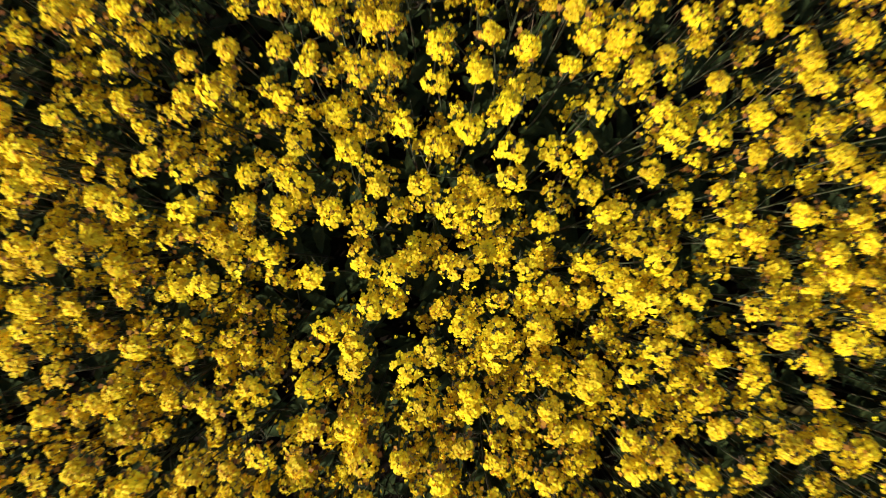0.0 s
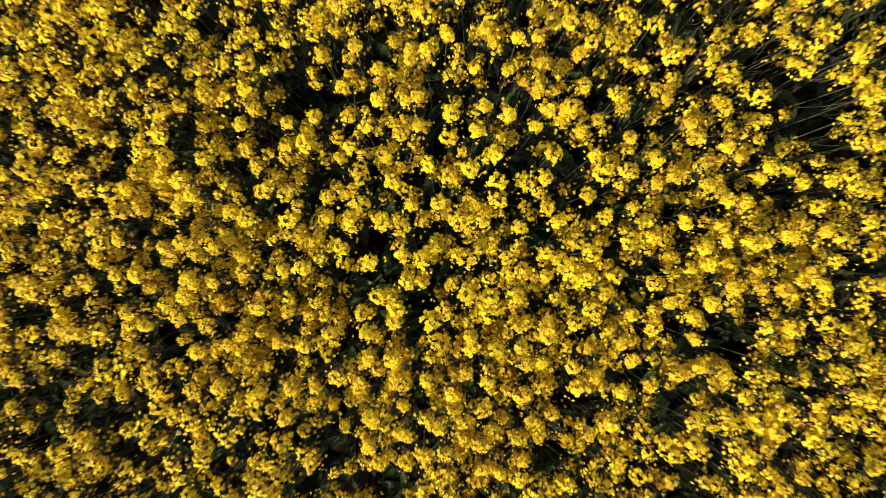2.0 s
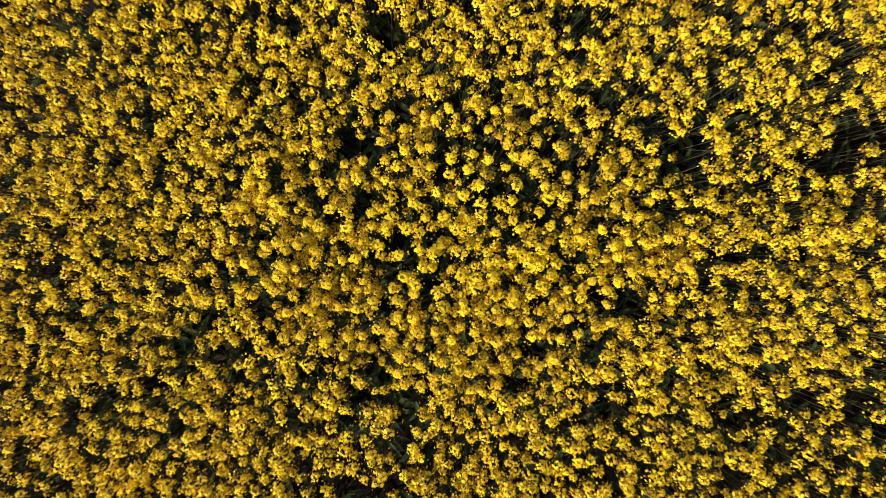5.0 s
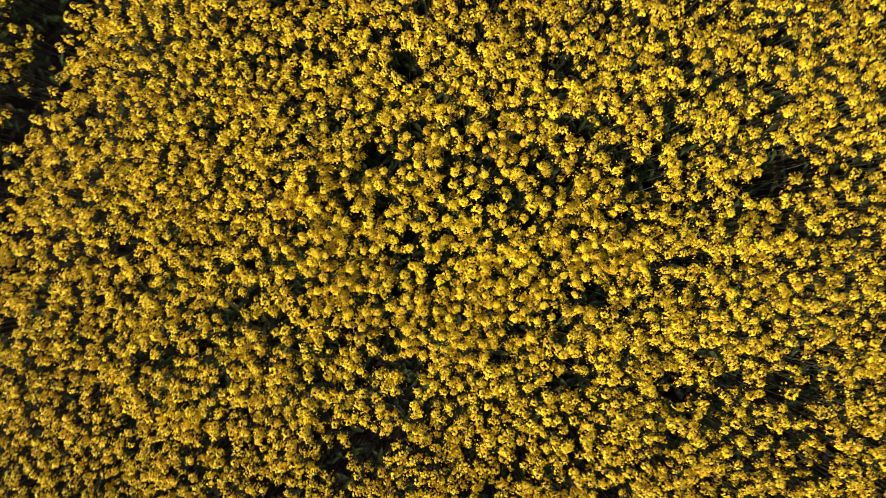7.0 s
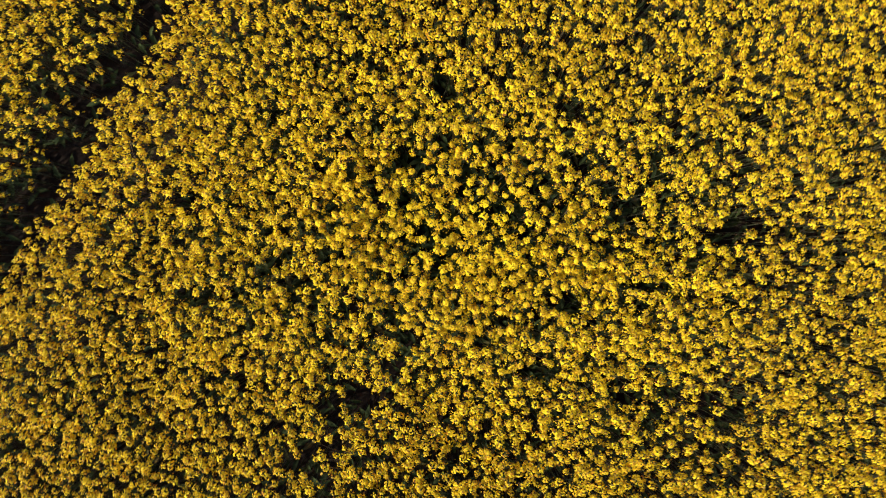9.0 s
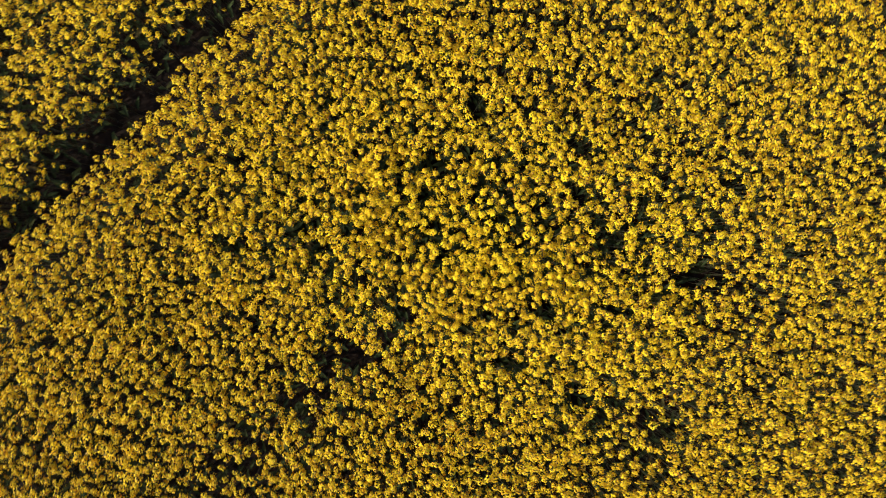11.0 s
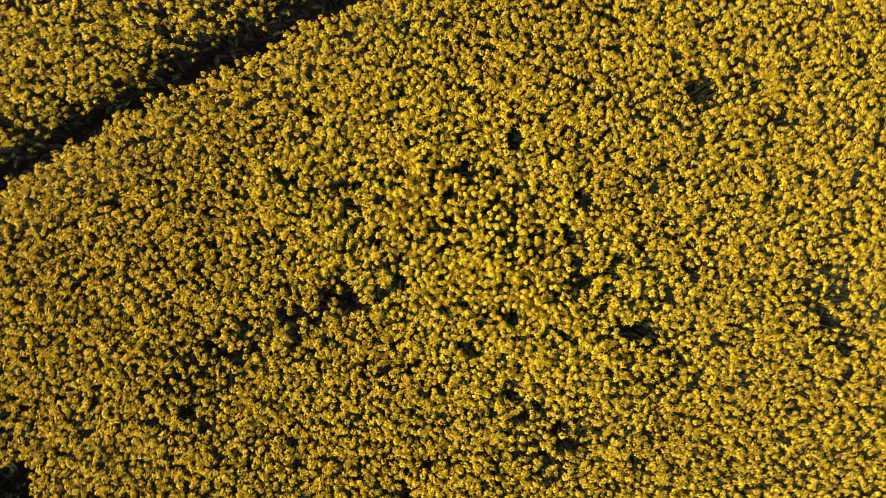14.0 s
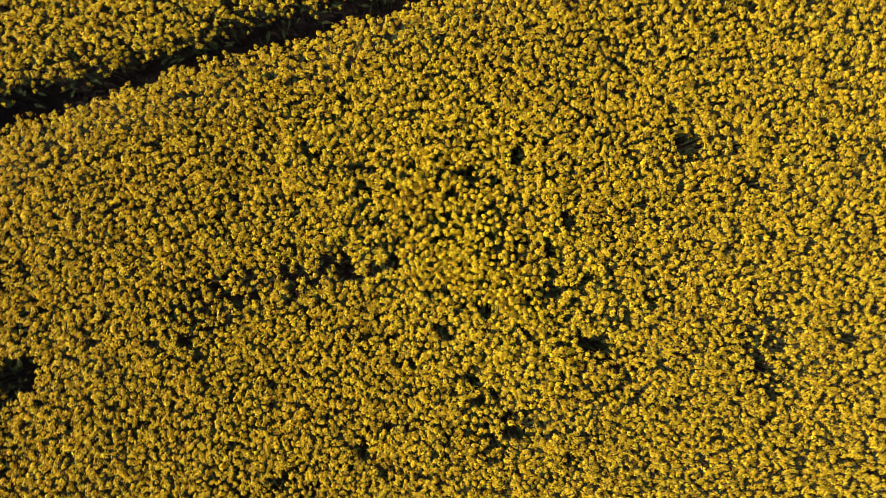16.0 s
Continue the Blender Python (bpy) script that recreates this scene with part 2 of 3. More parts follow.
# Bare or thin spots among the plants: x, y, radius.
BARE_CENTRE = (
    (-0.57, 0.73, 0.09), (-0.95, 0.55, 0.08), (-1.06, 0.37, 0.07), (-0.11, 0.75, 0.04), (0.28, 0.68, 0.07), (0.53, 0.38, 0.08),
    (0.78, 0.49, 0.05), (0.33, 0.50, 0.04), (0.45, 0.05, 0.06), (-0.69, 0.37, 0.06), (-0.41, 0.26, 0.04), (-0.23, 0.52, 0.04),
    (-1.15, 0.10, 0.06), (-0.86, 0.05, 0.08), (-0.62, -0.14, 0.09), (-0.05, -0.10, 0.07), (-0.16, -0.25, 0.08), (-0.23, -0.42, 0.07),
    (0.05, -0.53, 0.05), (0.40, -0.50, 0.04), (0.83, -0.56, 0.05), (0.63, -0.21, 0.06), (0.36, -0.27, 0.06), (-0.81, -0.56, 0.06),
    (1.17, 0.36, 0.04), (-0.39, 0.03, 0.04), (-0.43, -0.15, 0.05), (-0.30, -0.11, 0.05))
BARE_MIDDLE = (
    (-0.59, 0.73, 0.11), (0.45, 0.38, 0.11), (0.66, 0.31, 0.10), (-0.67, -1.11, 0.06), (-2.66, -1.20, 0.10),
    (-1.68, -0.77, 0.09), (-1.93, -0.66, 0.06), (2.11, -0.05, 0.06), (-0.52, 1.60, 0.14),
    (0.91, 1.58, 0.11), (2.81, 0.67, 0.15), (2.98, 0.80, 0.145), (-0.35, -1.15, 0.14), (-1.72, -0.80, 0.08),
    (2.00, -1.25, 0.09), (2.36, -1.33, 0.07), (3.33, -1.22, 0.09), (3.03, -1.29, 0.06), (-1.03, -0.95, 0.08), (2.82, 1.93, 0.09),
    (3.65, 0.67, 0.07), (4.13, -0.79, 0.10), (2.74, -1.87, 0.10), (-2.10, -1.88, 0.06), (-1.15, -1.24, 0.06), (-0.72, -1.80, 0.09), (1.61, 0.72, 0.06))
BARE_OUTER = (
    (1.04, 3.95, 0.22), (1.35, 2.69, 0.08), 
    (2.16, 4.41, 0.14), (1.09, -1.21, 0.12), (-2.52, -7.10, 0.30), (-2.45, -7.40, 0.26), 
    (1.48, -4.93, 0.17), (1.89, -3.47, 0.15), (5.32, 4.20, 0.14), (-2.69, -3.54, 0.10))
# Stretches where the stand is thin: x, y, radius, share missing.
THIN = np.array((
    (-0.70, -1.72, 0.42, 0.40), (-0.85, -2.15, 0.35, 0.40), (-1.05, -2.70, 0.40, 0.42), (-1.40, -3.60, 0.50, 0.48), (-1.65, -4.25, 0.60, 0.52), (-0.40, -1.30, 0.34, 0.32),
    (4.39, 3.09, 0.42, 0.62), (5.08, 2.80, 0.35, 0.55), (3.55, 0.50, 0.35, 0.45), (2.20, -1.28, 0.40, 0.45), (3.15, -1.20, 0.35, 0.50), (0.55, 0.36, 0.25, 0.3),
    (1.95, 1.00, 0.80, 0.26), (-1.84, -0.76, 0.32, 0.5), (-5.70, -0.40, 0.80, 0.20), (3.12, -1.66, 0.30, 0.45), (-1.15, -1.24, 0.28, 0.28)))
# Where the single plants branch less or more than the rest: x, y, radius, side shoots.
BRANCHING = ((-0.33, 0.02, 0.28, -1), (0.20, 0.60, 0.32, -2), (0.55, 0.34, 0.24, -2), (0.80, 0.26, 0.12, -2), (-0.45, -0.20, 0.20, -2), (-0.16, -0.38, 0.20, -2),
             (0.55, -0.38, 0.17, 1), (0.85, -0.38, 0.20, 1), (-1.25, 0.33, 0.20, 1), (-0.45, 0.50, 0.20, 1))
BARE = np.array(BARE_CENTRE + BARE_MIDDLE + BARE_OUTER)

# The tallest flower heads under the drone at its start.
HEADS_A = (
    (-1.12, 0.69), (-0.18, 0.69), (-0.03, 0.61), (0.13, 0.64), (0.09, 0.52), (0.36, 0.54), (0.24, 0.49), (0.42, 0.63), (0.51, 0.63),
    (0.73, 0.69), (0.96, 0.67), (1.04, 0.55), (1.20, 0.62), (0.78, 0.49), (0.89, 0.40), (1.02, 0.36), (1.08, 0.49), (-0.40, 0.55),
    (-0.33, 0.42), (-0.64, 0.59), (-0.77, 0.57), (-0.96, 0.44), (-1.15, 0.40), (-0.76, 0.46), (-0.68, 0.46), (-0.98, 0.56), (-1.27, 0.64), (-1.26, 0.30), (-1.33, 0.42),
    (-1.06, 0.70), (-0.96, 0.72), (-0.34, 0.65), (-0.25, 0.52), (-0.17, 0.55), (-0.48, 0.60), (-0.49, 0.46), (-0.03, 0.49), (0.18, 0.42),
    (0.56, 0.52), (0.64, 0.58), (0.42, 0.41), (0.63, 0.42), (1.21, 0.45), (0.36, 0.70), (0.58, 0.72), (0.23, 0.60), (-0.51, 0.73),)
HEADS_B = (
    (0.91, 0.29), (1.11, 0.27), (1.19, 0.20), (-0.44, 0.33), (-0.29, 0.29), (-0.86, 0.26), (-0.57, 0.23), (-0.44, 0.19), (-0.57, 0.13),
    (-0.12, 0.37), (0.06, 0.34), (0.32, 0.30), (0.41, 0.32), (0.19, 0.29), (0.19, 0.22), (-0.08, 0.21), (-0.20, 0.20), (0.09, 0.19),
    (0.41, 0.18), (0.46, 0.12), (0.29, 0.09), (0.68, 0.14), (0.65, 0.33), (0.77, 0.34), (-1.25, 0.18), (-1.20, 0.24), (-1.03, 0.16),
    (-0.95, 0.14), (-0.74, 0.13), (-0.49, 0.14), (0.60, 0.24), (0.01, 0.12), (-0.33, 0.12), (-0.25, 0.08), (0.81, 0.18), (1.04, 0.11),
    (0.87, 0.12), (1.19, 0.10), (-0.03, 0.32), (0.97, 0.31),)
HEADS_C = (
    (-1.25, 0.03), (-1.19, -0.02), (-1.05, 0.05), (-0.99, -0.04), (-1.09, -0.00), (-0.54, -0.00), (-0.64, 0.03), (-0.09, 0.02), (-0.25, -0.03),
    (-0.15, -0.05), (-0.39, -0.06), (0.06, -0.05), (0.11, -0.00), (0.23, -0.04), (0.29, -0.09), (0.41, -0.03), (0.54, 0.03), (0.61, -0.02),
    (0.76, 0.03), (0.90, 0.05), (1.11, 0.00), (0.97, -0.05), (1.22, 0.03), (-1.18, -0.15), (-1.23, -0.22), (-1.13, -0.15), (-0.79, -0.11),
    (-0.69, -0.09), (-0.22, -0.15), (-0.15, -0.15), (-0.35, -0.23), (0.05, -0.21), (0.15, -0.22), (0.27, -0.21), (0.23, -0.12), (0.41, -0.13),
    (0.52, -0.12), (0.72, -0.13), (0.67, -0.21), (0.89, -0.16), (1.06, -0.10), (1.15, -0.08), (1.23, -0.18), (0.96, -0.25), (0.59, -0.14), (1.33, 0.02), (0.13, 0.12), (0.46, -0.06),)
HEADS_D = (
    (-1.27, -0.32), (-1.12, -0.35), (-0.89, -0.27), (-0.76, -0.29), (-0.43, -0.30), (-0.26, -0.27), (-0.28, -0.33), (-0.12, -0.33), (-0.05, -0.29),
    (0.14, -0.30), (0.41, -0.35), (0.54, -0.35), (0.62, -0.28), (0.80, -0.31), (0.89, -0.35), (1.07, -0.31), (1.15, -0.26), (0.06, -0.40),
    (-0.39, -0.39), (-0.57, -0.38), (-0.97, -0.40), (-1.17, -0.48), (-1.05, -0.45), (-0.97, -0.53), (-0.69, -0.45), (-0.82, -0.44), (-0.40, -0.50),
    (-0.30, -0.51), (-0.07, -0.44), (0.07, -0.46), (0.18, -0.45), (0.29, -0.44), (0.52, -0.53),)
HEADS_E = (
    (0.63, -0.57), (0.81, -0.52), (0.76, -0.44), (1.05, -0.41), (1.10, -0.54), (0.99, -0.57), (1.20, -0.57), (-0.24, -0.61), (-0.14, -0.60),
    (0.05, -0.57), (0.14, -0.61), (0.32, -0.53), (0.39, -0.53), (-0.43, -0.61), (-0.64, -0.64), (-0.74, -0.64), (-0.89, -0.66), (-1.07, -0.63),
    (-1.20, -0.66), (-0.02, -0.66), (0.55, -0.64), (0.75, -0.65), (0.86, -0.61), (-0.53, -0.59), (0.42, -0.41),)
SHORT_HEADS = (
    (-1.23, 0.50), (-0.91, 0.46), (-1.10, 0.31), (-1.23, 0.14), (-0.87, 0.04), (-1.01, -0.15), (-1.10, -0.28), (-0.63, -0.17),
    (-0.91, -0.40), (-1.24, -0.61), (-1.05, -0.57), (-0.72, -0.40), (-0.24, -0.51), (0.16, -0.57), (0.06, 0.08), (0.52, -0.26), (0.91, 0.60),
    (0.39, -0.67), (0.27, -0.36), (-0.98, -0.09), (-0.64, -0.24), (-0.88, -0.25), (-0.55, -0.34), (-0.70, -0.34), (-1.14, -0.27), (-0.72, 0.01),
    (-0.81, 0.07), (0.16, -0.45), (-0.27, -0.43), (-0.02, -0.60), (0.64, 0.35), (0.79, 0.29), (-1.20, 0.57), (-0.65, 0.43),
    (-0.88, 0.35), (-0.79, 0.29), (-0.41, -0.31), (-0.55, -0.20),)
TALL = np.array(HEADS_A + HEADS_B + HEADS_C + HEADS_D + HEADS_E)


def smooth_noise(xy, size, seed):
    """Rolling values of about -1 to 1 over the plan, as a sum of waves."""
    r, out = np.random.default_rng(seed), 0
    for _ in range(9):
        a, f, p = r.uniform(0, 6.3), r.uniform(0.6, 1.7) * 2 * math.pi / size, r.uniform(0, 6.3)
        out = out + np.sin((xy[:, 0] * math.cos(a) + xy[:, 1] * math.sin(a)) * f + p)
    return out / 4.0


def track_side(xy):
    """How far past the wheel track's near edge a point lies: negative in the main field."""
    wobble = 0.05 * smooth_noise(xy, 0.9, 3)
    return (TRACK_AT + TRACK_SLOPE * xy[:, 1] - xy[:, 0]) / math.hypot(1, TRACK_SLOPE) + wobble


def grows(xy, r):
    """Which plants of the sown rows have come up."""
    away = track_side(xy)
    up = (away < 0) | (away > TRACK_WIDE - 0.02 * np.clip(xy[:, 1] + 0.3, 0, 2))
    up &= (away < TRACK_WIDE) | (away > 1.0) | (xy[:, 1] < 0) | (r.random(len(xy)) > 0.42)
    up &= (away < TRACK_WIDE) | (away > TRACK_WIDE + 0.25) | (r.random(len(xy)) > 0.25)
    up |= (away > 0) & (away < 0.12) & (r.random(len(xy)) < 0.22)
    near = np.hypot(xy[:, None, 0] - BARE[None, :, 0], xy[:, None, 1] - BARE[None, :, 1]) / BARE[None, :, 2]
    up &= near.min(1) > r.uniform(0.85, 1.15, len(xy))
    thin = smooth_noise(xy, 1.1, 11) + 0.6 * smooth_noise(xy, 0.35, 12)
    near = np.hypot(xy[:, None, 0] - THIN[None, :, 0], xy[:, None, 1] - THIN[None, :, 1]) / THIN[None, :, 2]
    up &= (r.random((len(xy), 1)) > np.clip(1.4 - near, 0, 1) * THIN[None, :, 3]).all(1)
    return up & (thin > -1.95 + r.uniform(-0.3, 0.3, len(xy)))


def ring(xy):
    return np.abs(xy[:, 0]) / 1.29 + np.abs(xy[:, 1]) / 0.73


def sown(x0, x1, y0, y1, step, r):
    """Plants in staggered rows, none exactly in its place."""
    x, y = np.meshgrid(np.arange(x0, x1, step * 1.07), np.arange(y0, y1, step * 0.93))
    x = x + (np.arange(len(x)) % 2)[:, None] * step * 0.535
    xy = np.stack([x.ravel(), y.ravel()], 1)
    xy = xy + 0.25 * step * np.column_stack([smooth_noise(xy, 0.8, 91), smooth_noise(xy, 0.8, 92)])
    return xy + r.uniform(-0.36, 0.36, xy.shape) * step


def tops(xy, r):
    return 1.22 + 0.05 * smooth_noise(xy, 2.2, 21) + 0.04 * smooth_noise(xy, 0.6, 22) + r.normal(0, 0.055, len(xy))


def seen_depth(xy):
    """Distance outside the stretch of field that the drone overlooks; 0 within it."""
    d = xy - VIEW
    u = np.abs(d[:, 0] * math.cos(TURN) + d[:, 1] * math.sin(TURN)) - 7.5
    v = np.abs(d[:, 1] * math.cos(TURN) - d[:, 0] * math.sin(TURN)) - 4.6
    box = np.hypot(np.maximum(u, 0), np.maximum(v, 0))
    return np.minimum(box, np.maximum(np.hypot(*d.T) - 6.75, 0))


# ---- ground ----
def build_ground():
    lines = np.concatenate([-np.geomspace(2500, 14, 14), np.linspace(-12, 12, 121), np.geomspace(14, 2500, 14)])
    x, y = np.meshgrid(lines, lines)
    xy = np.stack([x.ravel(), y.ravel()], 1)
    close = np.clip((13 - np.abs(xy).max(1)) / 3, 0, 1)
    rut = np.exp(-(((track_side(xy) - TRACK_WIDE / 2) / 0.17) ** 2))
    z = close * (0.012 * smooth_noise(xy, 0.7, 31) + 0.01 * smooth_noise(xy, 0.25, 32) - 0.05 * rut)
    n = len(lines)
    i = (np.arange(n - 1)[:, None] * n + np.arange(n - 1)[None]).ravel()
    quads = np.stack([i, i + 1, i + n + 1, i + n], 1)
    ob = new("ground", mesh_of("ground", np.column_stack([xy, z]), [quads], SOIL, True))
    tagged(ob, "dark brown bare soil under the crop", "ground", kind="structure")


def build_clods():
    r = np.random.default_rng(41)
    base = bmesh.new()
    bmesh.ops.create_icosphere(base, subdivisions=1, radius=1.0)
    base.verts.ensure_lookup_table()
    shape = np.array([v.co[:] for v in base.verts]), np.array([[v.index for v in f.verts] for f in base.faces])
    base.free()
    xy = r.uniform((-9, -9), (7, 8), (16000, 2))
    away = track_side(xy)
    bare = (np.hypot(xy[:, None, 0] - BARE[None, :, 0], xy[:, None, 1] - BARE[None, :, 1]) < BARE[None, :, 2] * 1.3).any(1)
    xy = xy[((away > -0.1) & (away < TRACK_WIDE + 0.1)) | bare]
    shapes = []
    for k in range(5):
        some = xy[k::5]
        lumps = shape[0] * (1 + r.uniform(-0.3, 0.3, (len(shape[0]), 1))) * (1, 1, 0.65)
        n = len(some)
        shapes.append(laid((lumps, shape[1]), spun(np.tile((0.0, 0.0, 1.0), (n, 1)) + r.normal(0, 0.2, (n, 3)), r.uniform(0, 6.3, n)),
                           np.column_stack([some, r.uniform(-0.03, 0.005, n)]), r.gamma(2.2, 0.007, n) + 0.005))
    v, f = joined(shapes)
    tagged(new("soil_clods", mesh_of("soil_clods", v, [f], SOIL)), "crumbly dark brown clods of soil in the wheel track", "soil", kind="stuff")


build_ground()
build_clods()


# ---- the crop: how a plant is laid out ----
def layout(xy, top, r, sides):
    """Per plant: foot, main tip, and side shoots (fork, elbow, tip, which plant). Tips lean a little with the prevailing wind."""
    n = len(xy)
    tip = np.column_stack([xy, top])
    foot = np.column_stack([xy + r.normal(0, 0.045, (n, 2)) - (0.015, 0.0), np.full(n, -0.02)])
    elbow = (foot + tip) / 2 + np.column_stack([r.normal(0, 0.03, (n, 2)), np.zeros(n)])
    who = np.repeat(np.arange(n), sides)
    m = len(who)
    u = r.uniform(0.5, 0.72, m)[:, None]
    fork = (1 - u) ** 2 * foot[who] + 2 * u * (1 - u) * elbow[who] + u * u * tip[who]
    a, reach = r.uniform(0, 6.3, m), r.uniform(0.05, 0.15, m)
    end = tip[who] + np.column_stack([reach * np.cos(a), reach * np.sin(a), -r.gamma(2.2, 0.055, m) - 0.045])
    mid = np.column_stack([(0.25 * fork + 0.75 * end)[:, :2], (0.55 * fork + 0.45 * end)[:, 2]])
    return foot, elbow, tip, fork, mid, end, who


def keep_clear(end, mid):
    """Bends side shoots out of the bare spots, towards the light at their rims."""
    for x, y, radius in BARE:
        off = end[:, :2] - (x, y)
        d = np.hypot(*off.T)
        clear = radius + 0.01
        inside = d < clear
        push = (off / np.maximum(d, 1e-4)[:, None] * (clear * 1.03 - d)[:, None])[inside]
        end[inside, :2] += push
        mid[inside, :2] += push
        end[inside, 2] -= 0.05


def head_axes(n, r, spread=0.22):
    return np.column_stack([r.normal(0, spread, (n, 2)), np.ones(n)]) + 0.12 * np.array(to_sun[:]) * (1, 1, 0)


def leaf_places(xy, top, count, r):
    """Leaves round the stems: broad and low, narrow and higher up."""
    who = np.repeat(np.arange(len(xy)), count)
    m = len(who)
    height = r.uniform(0.12, 0.56, m)
    places = np.column_stack([xy[who] + r.normal(0, 0.02, (m, 2)), height * top[who]])
    a = r.uniform(0, 6.3, m)
    rise = r.uniform(-0.15, 0.55, m)
    x = np.column_stack([np.cos(a) * np.cos(rise), np.sin(a) * np.cos(rise), np.sin(rise)])
    y = np.column_stack([-np.sin(a), np.cos(a), np.zeros(m)])
    return places, np.stack([x, y, np.cross(x, y)], -1), r.uniform(0.75, 1.25, m) * (0.22 - 0.16 * height), who


def pod_tubes(tip, axes, r, count):
    """Young pods and flower stalks that stand off the stem below each head."""
    who = np.repeat(np.arange(len(tip)), count)
    m = len(who)
    a, down = r.uniform(0, 6.3, m), r.uniform(0.02, 0.11, m)
    out = np.column_stack([np.cos(a), np.sin(a), r.uniform(0.2, 0.9, m)])
    start = tip[who] - axes[who] * down[:, None]
    end = start + out * r.uniform(0.022, 0.042, m)[:, None]
    return tubes(start, (start + end) / 2 - (0, 0, 0.003), end, np.full(m, 0.0010), np.full(m, 0.0009), 1)


# ---- plants that stand as things of their own ----
def build_plants():
    r = np.random.default_rng(51)
    heads = [(mesh_of("flower_head", *wrap(head_shape(r, int(r.integers(32, 48)), r.uniform(0.025, 0.041), "petals", length=0.0097, loose=9, open_by=0.75)), PETAL), mesh_of("bud_tip", *wrap(bud_shape(r, 14, 0.018)), BUD)) for _ in range(14)]
    small = [(mesh_of("flower_head", *wrap(head_shape(r, int(r.integers(13, 23)), r.uniform(0.022, 0.034), "petals", loose=7, open_by=0.9)), PETAL), mesh_of("bud_tip", *wrap(bud_shape(r, 8, 0.014)), BUD)) for _ in range(14)]
    skirts = [mesh_of("shaded_flowers", *wrap(shaded_skirt_shape(r, 9, 0.030)), SHADED_PETAL) for _ in range(6)]
    leaves = [mesh_of("leaf", *wrap(leaf_shape(r, 6)), LEAF, True) for _ in range(8)]
    florets = [mesh_of("floret", *wrap(floret_shape(r, "petals", length)), PETAL) for length in np.linspace(0.0089, 0.0105, 8)]
    single = set(np.argsort(np.hypot(TALL[:, 0], TALL[:, 1] * 1.6))[:79].tolist())
    rest = sown(-1.58, 1.58, -1.04, 1.04, 0.128, r)
    inside = (np.abs(rest[:, 0] + 0.02) < 1.29) & (np.abs(rest[:, 1] - 0.04) < 0.73)
    rest = rest[~inside & grows(rest, r)]
    rest = rest[ring(rest) < NEAR_RING]
    short = np.array(SHORT_HEADS)
    xy = np.concatenate([TALL, rest, short])
    top = np.concatenate([1.27 + r.normal(0, 0.03, len(TALL)), tops(rest, r), 1.11 + r.normal(0, 0.04, len(short))])
    sides = r.integers(2, 5, len(xy)) + (xy[:, 0] > 0.55) * (r.random(len(xy)) < 0.5)
    for x, y, radius, more in BRANCHING:
        some = np.hypot(xy[:, 0] - x, xy[:, 1] - y) < radius
        sides[some] = np.clip(sides[some] + more, 0, 6)
    foot, elbow, tip, fork, mid, end, who = layout(xy, top, r, sides)
    keep_clear(end, mid)
    for k in range(len(xy)):
        base = Vector(foot[k])
        low = top[k] < 1.2
        plant = tagged(new("rapeseed_plant"), "rapeseed plant a little shorter than its neighbours, yellow flower heads" if low
                       else "tall green rapeseed plant topped by dense bright yellow flower heads", "plant", "rapeseed plants in the field")
        plant.location = base
        mine = np.flatnonzero(who == k)
        tips = np.concatenate([tip[k : k + 1], end[mine]]) - foot[k]
        axes = head_axes(len(tips), r)
        shapes = [tubes(np.zeros((1, 3)), elbow[k : k + 1] - foot[k], tips[:1], np.array([0.0065]), np.array([0.0022]), 5, 5)]
        if len(mine):
            shapes.append(tubes(fork[mine] - foot[k], mid[mine] - foot[k], tips[1:], np.full(len(mine), 0.0032), np.full(len(mine), 0.0016), 4, 4))
        shapes.append(pod_tubes(tips, axes / np.linalg.norm(axes, axis=1, keepdims=True), r, 9))
        part("stem", mesh_of("stem", *wrap(joined(shapes)), STEM, True), plant)
        turns = spun(axes, r.uniform(0, 6.3, len(tips)))
        for j in range(len(tips)):
            if j == 0 and k in single:
                m = Matrix.Translation(tips[j]) @ Matrix(turns[j].tolist()).to_4x4()
                head = part("flower_head", heads[r.integers(14)][1], plant, m)
                for turn, place, size in zip(*head_layout(r, int(r.integers(30, 41)), r.uniform(0.029, 0.041), 8, 0.85)):
                    part("floret", florets[r.integers(8)], head, Matrix.Translation(place) @ Matrix(turn.tolist()).to_4x4() @ Matrix.Scale(float(size), 4))
                continue
            petals, buds = (heads if j == 0 and k < len(xy) - len(short) else small)[r.integers(14)]
            size = r.uniform(0.92, 1.15)
            m = Matrix.Translation(tips[j]) @ Matrix(turns[j].tolist()).to_4x4() @ Matrix.Scale(size, 4)
            head = part("flower_head", petals, plant, m)
            if j == 0:
                part("shaded_flowers", skirts[r.integers(6)], head, None, "petals under the head, painted brown as shade")
            part("bud_tip", buds, head, None, "olive yellow closed buds")
        places, leaf_turns, sizes, _ = leaf_places(np.zeros((1, 2)), top[k : k + 1], 4, r)
        for j in range(4):
            m = Matrix.Translation(places[j]) @ Matrix(leaf_turns[j].tolist()).to_4x4() @ Matrix.Scale(float(sizes[j]), 4)
            part("leaf", leaves[r.integers(8)], plant, m)
    return len(xy)


def wrap(shape):
    return shape[0], [shape[1]]


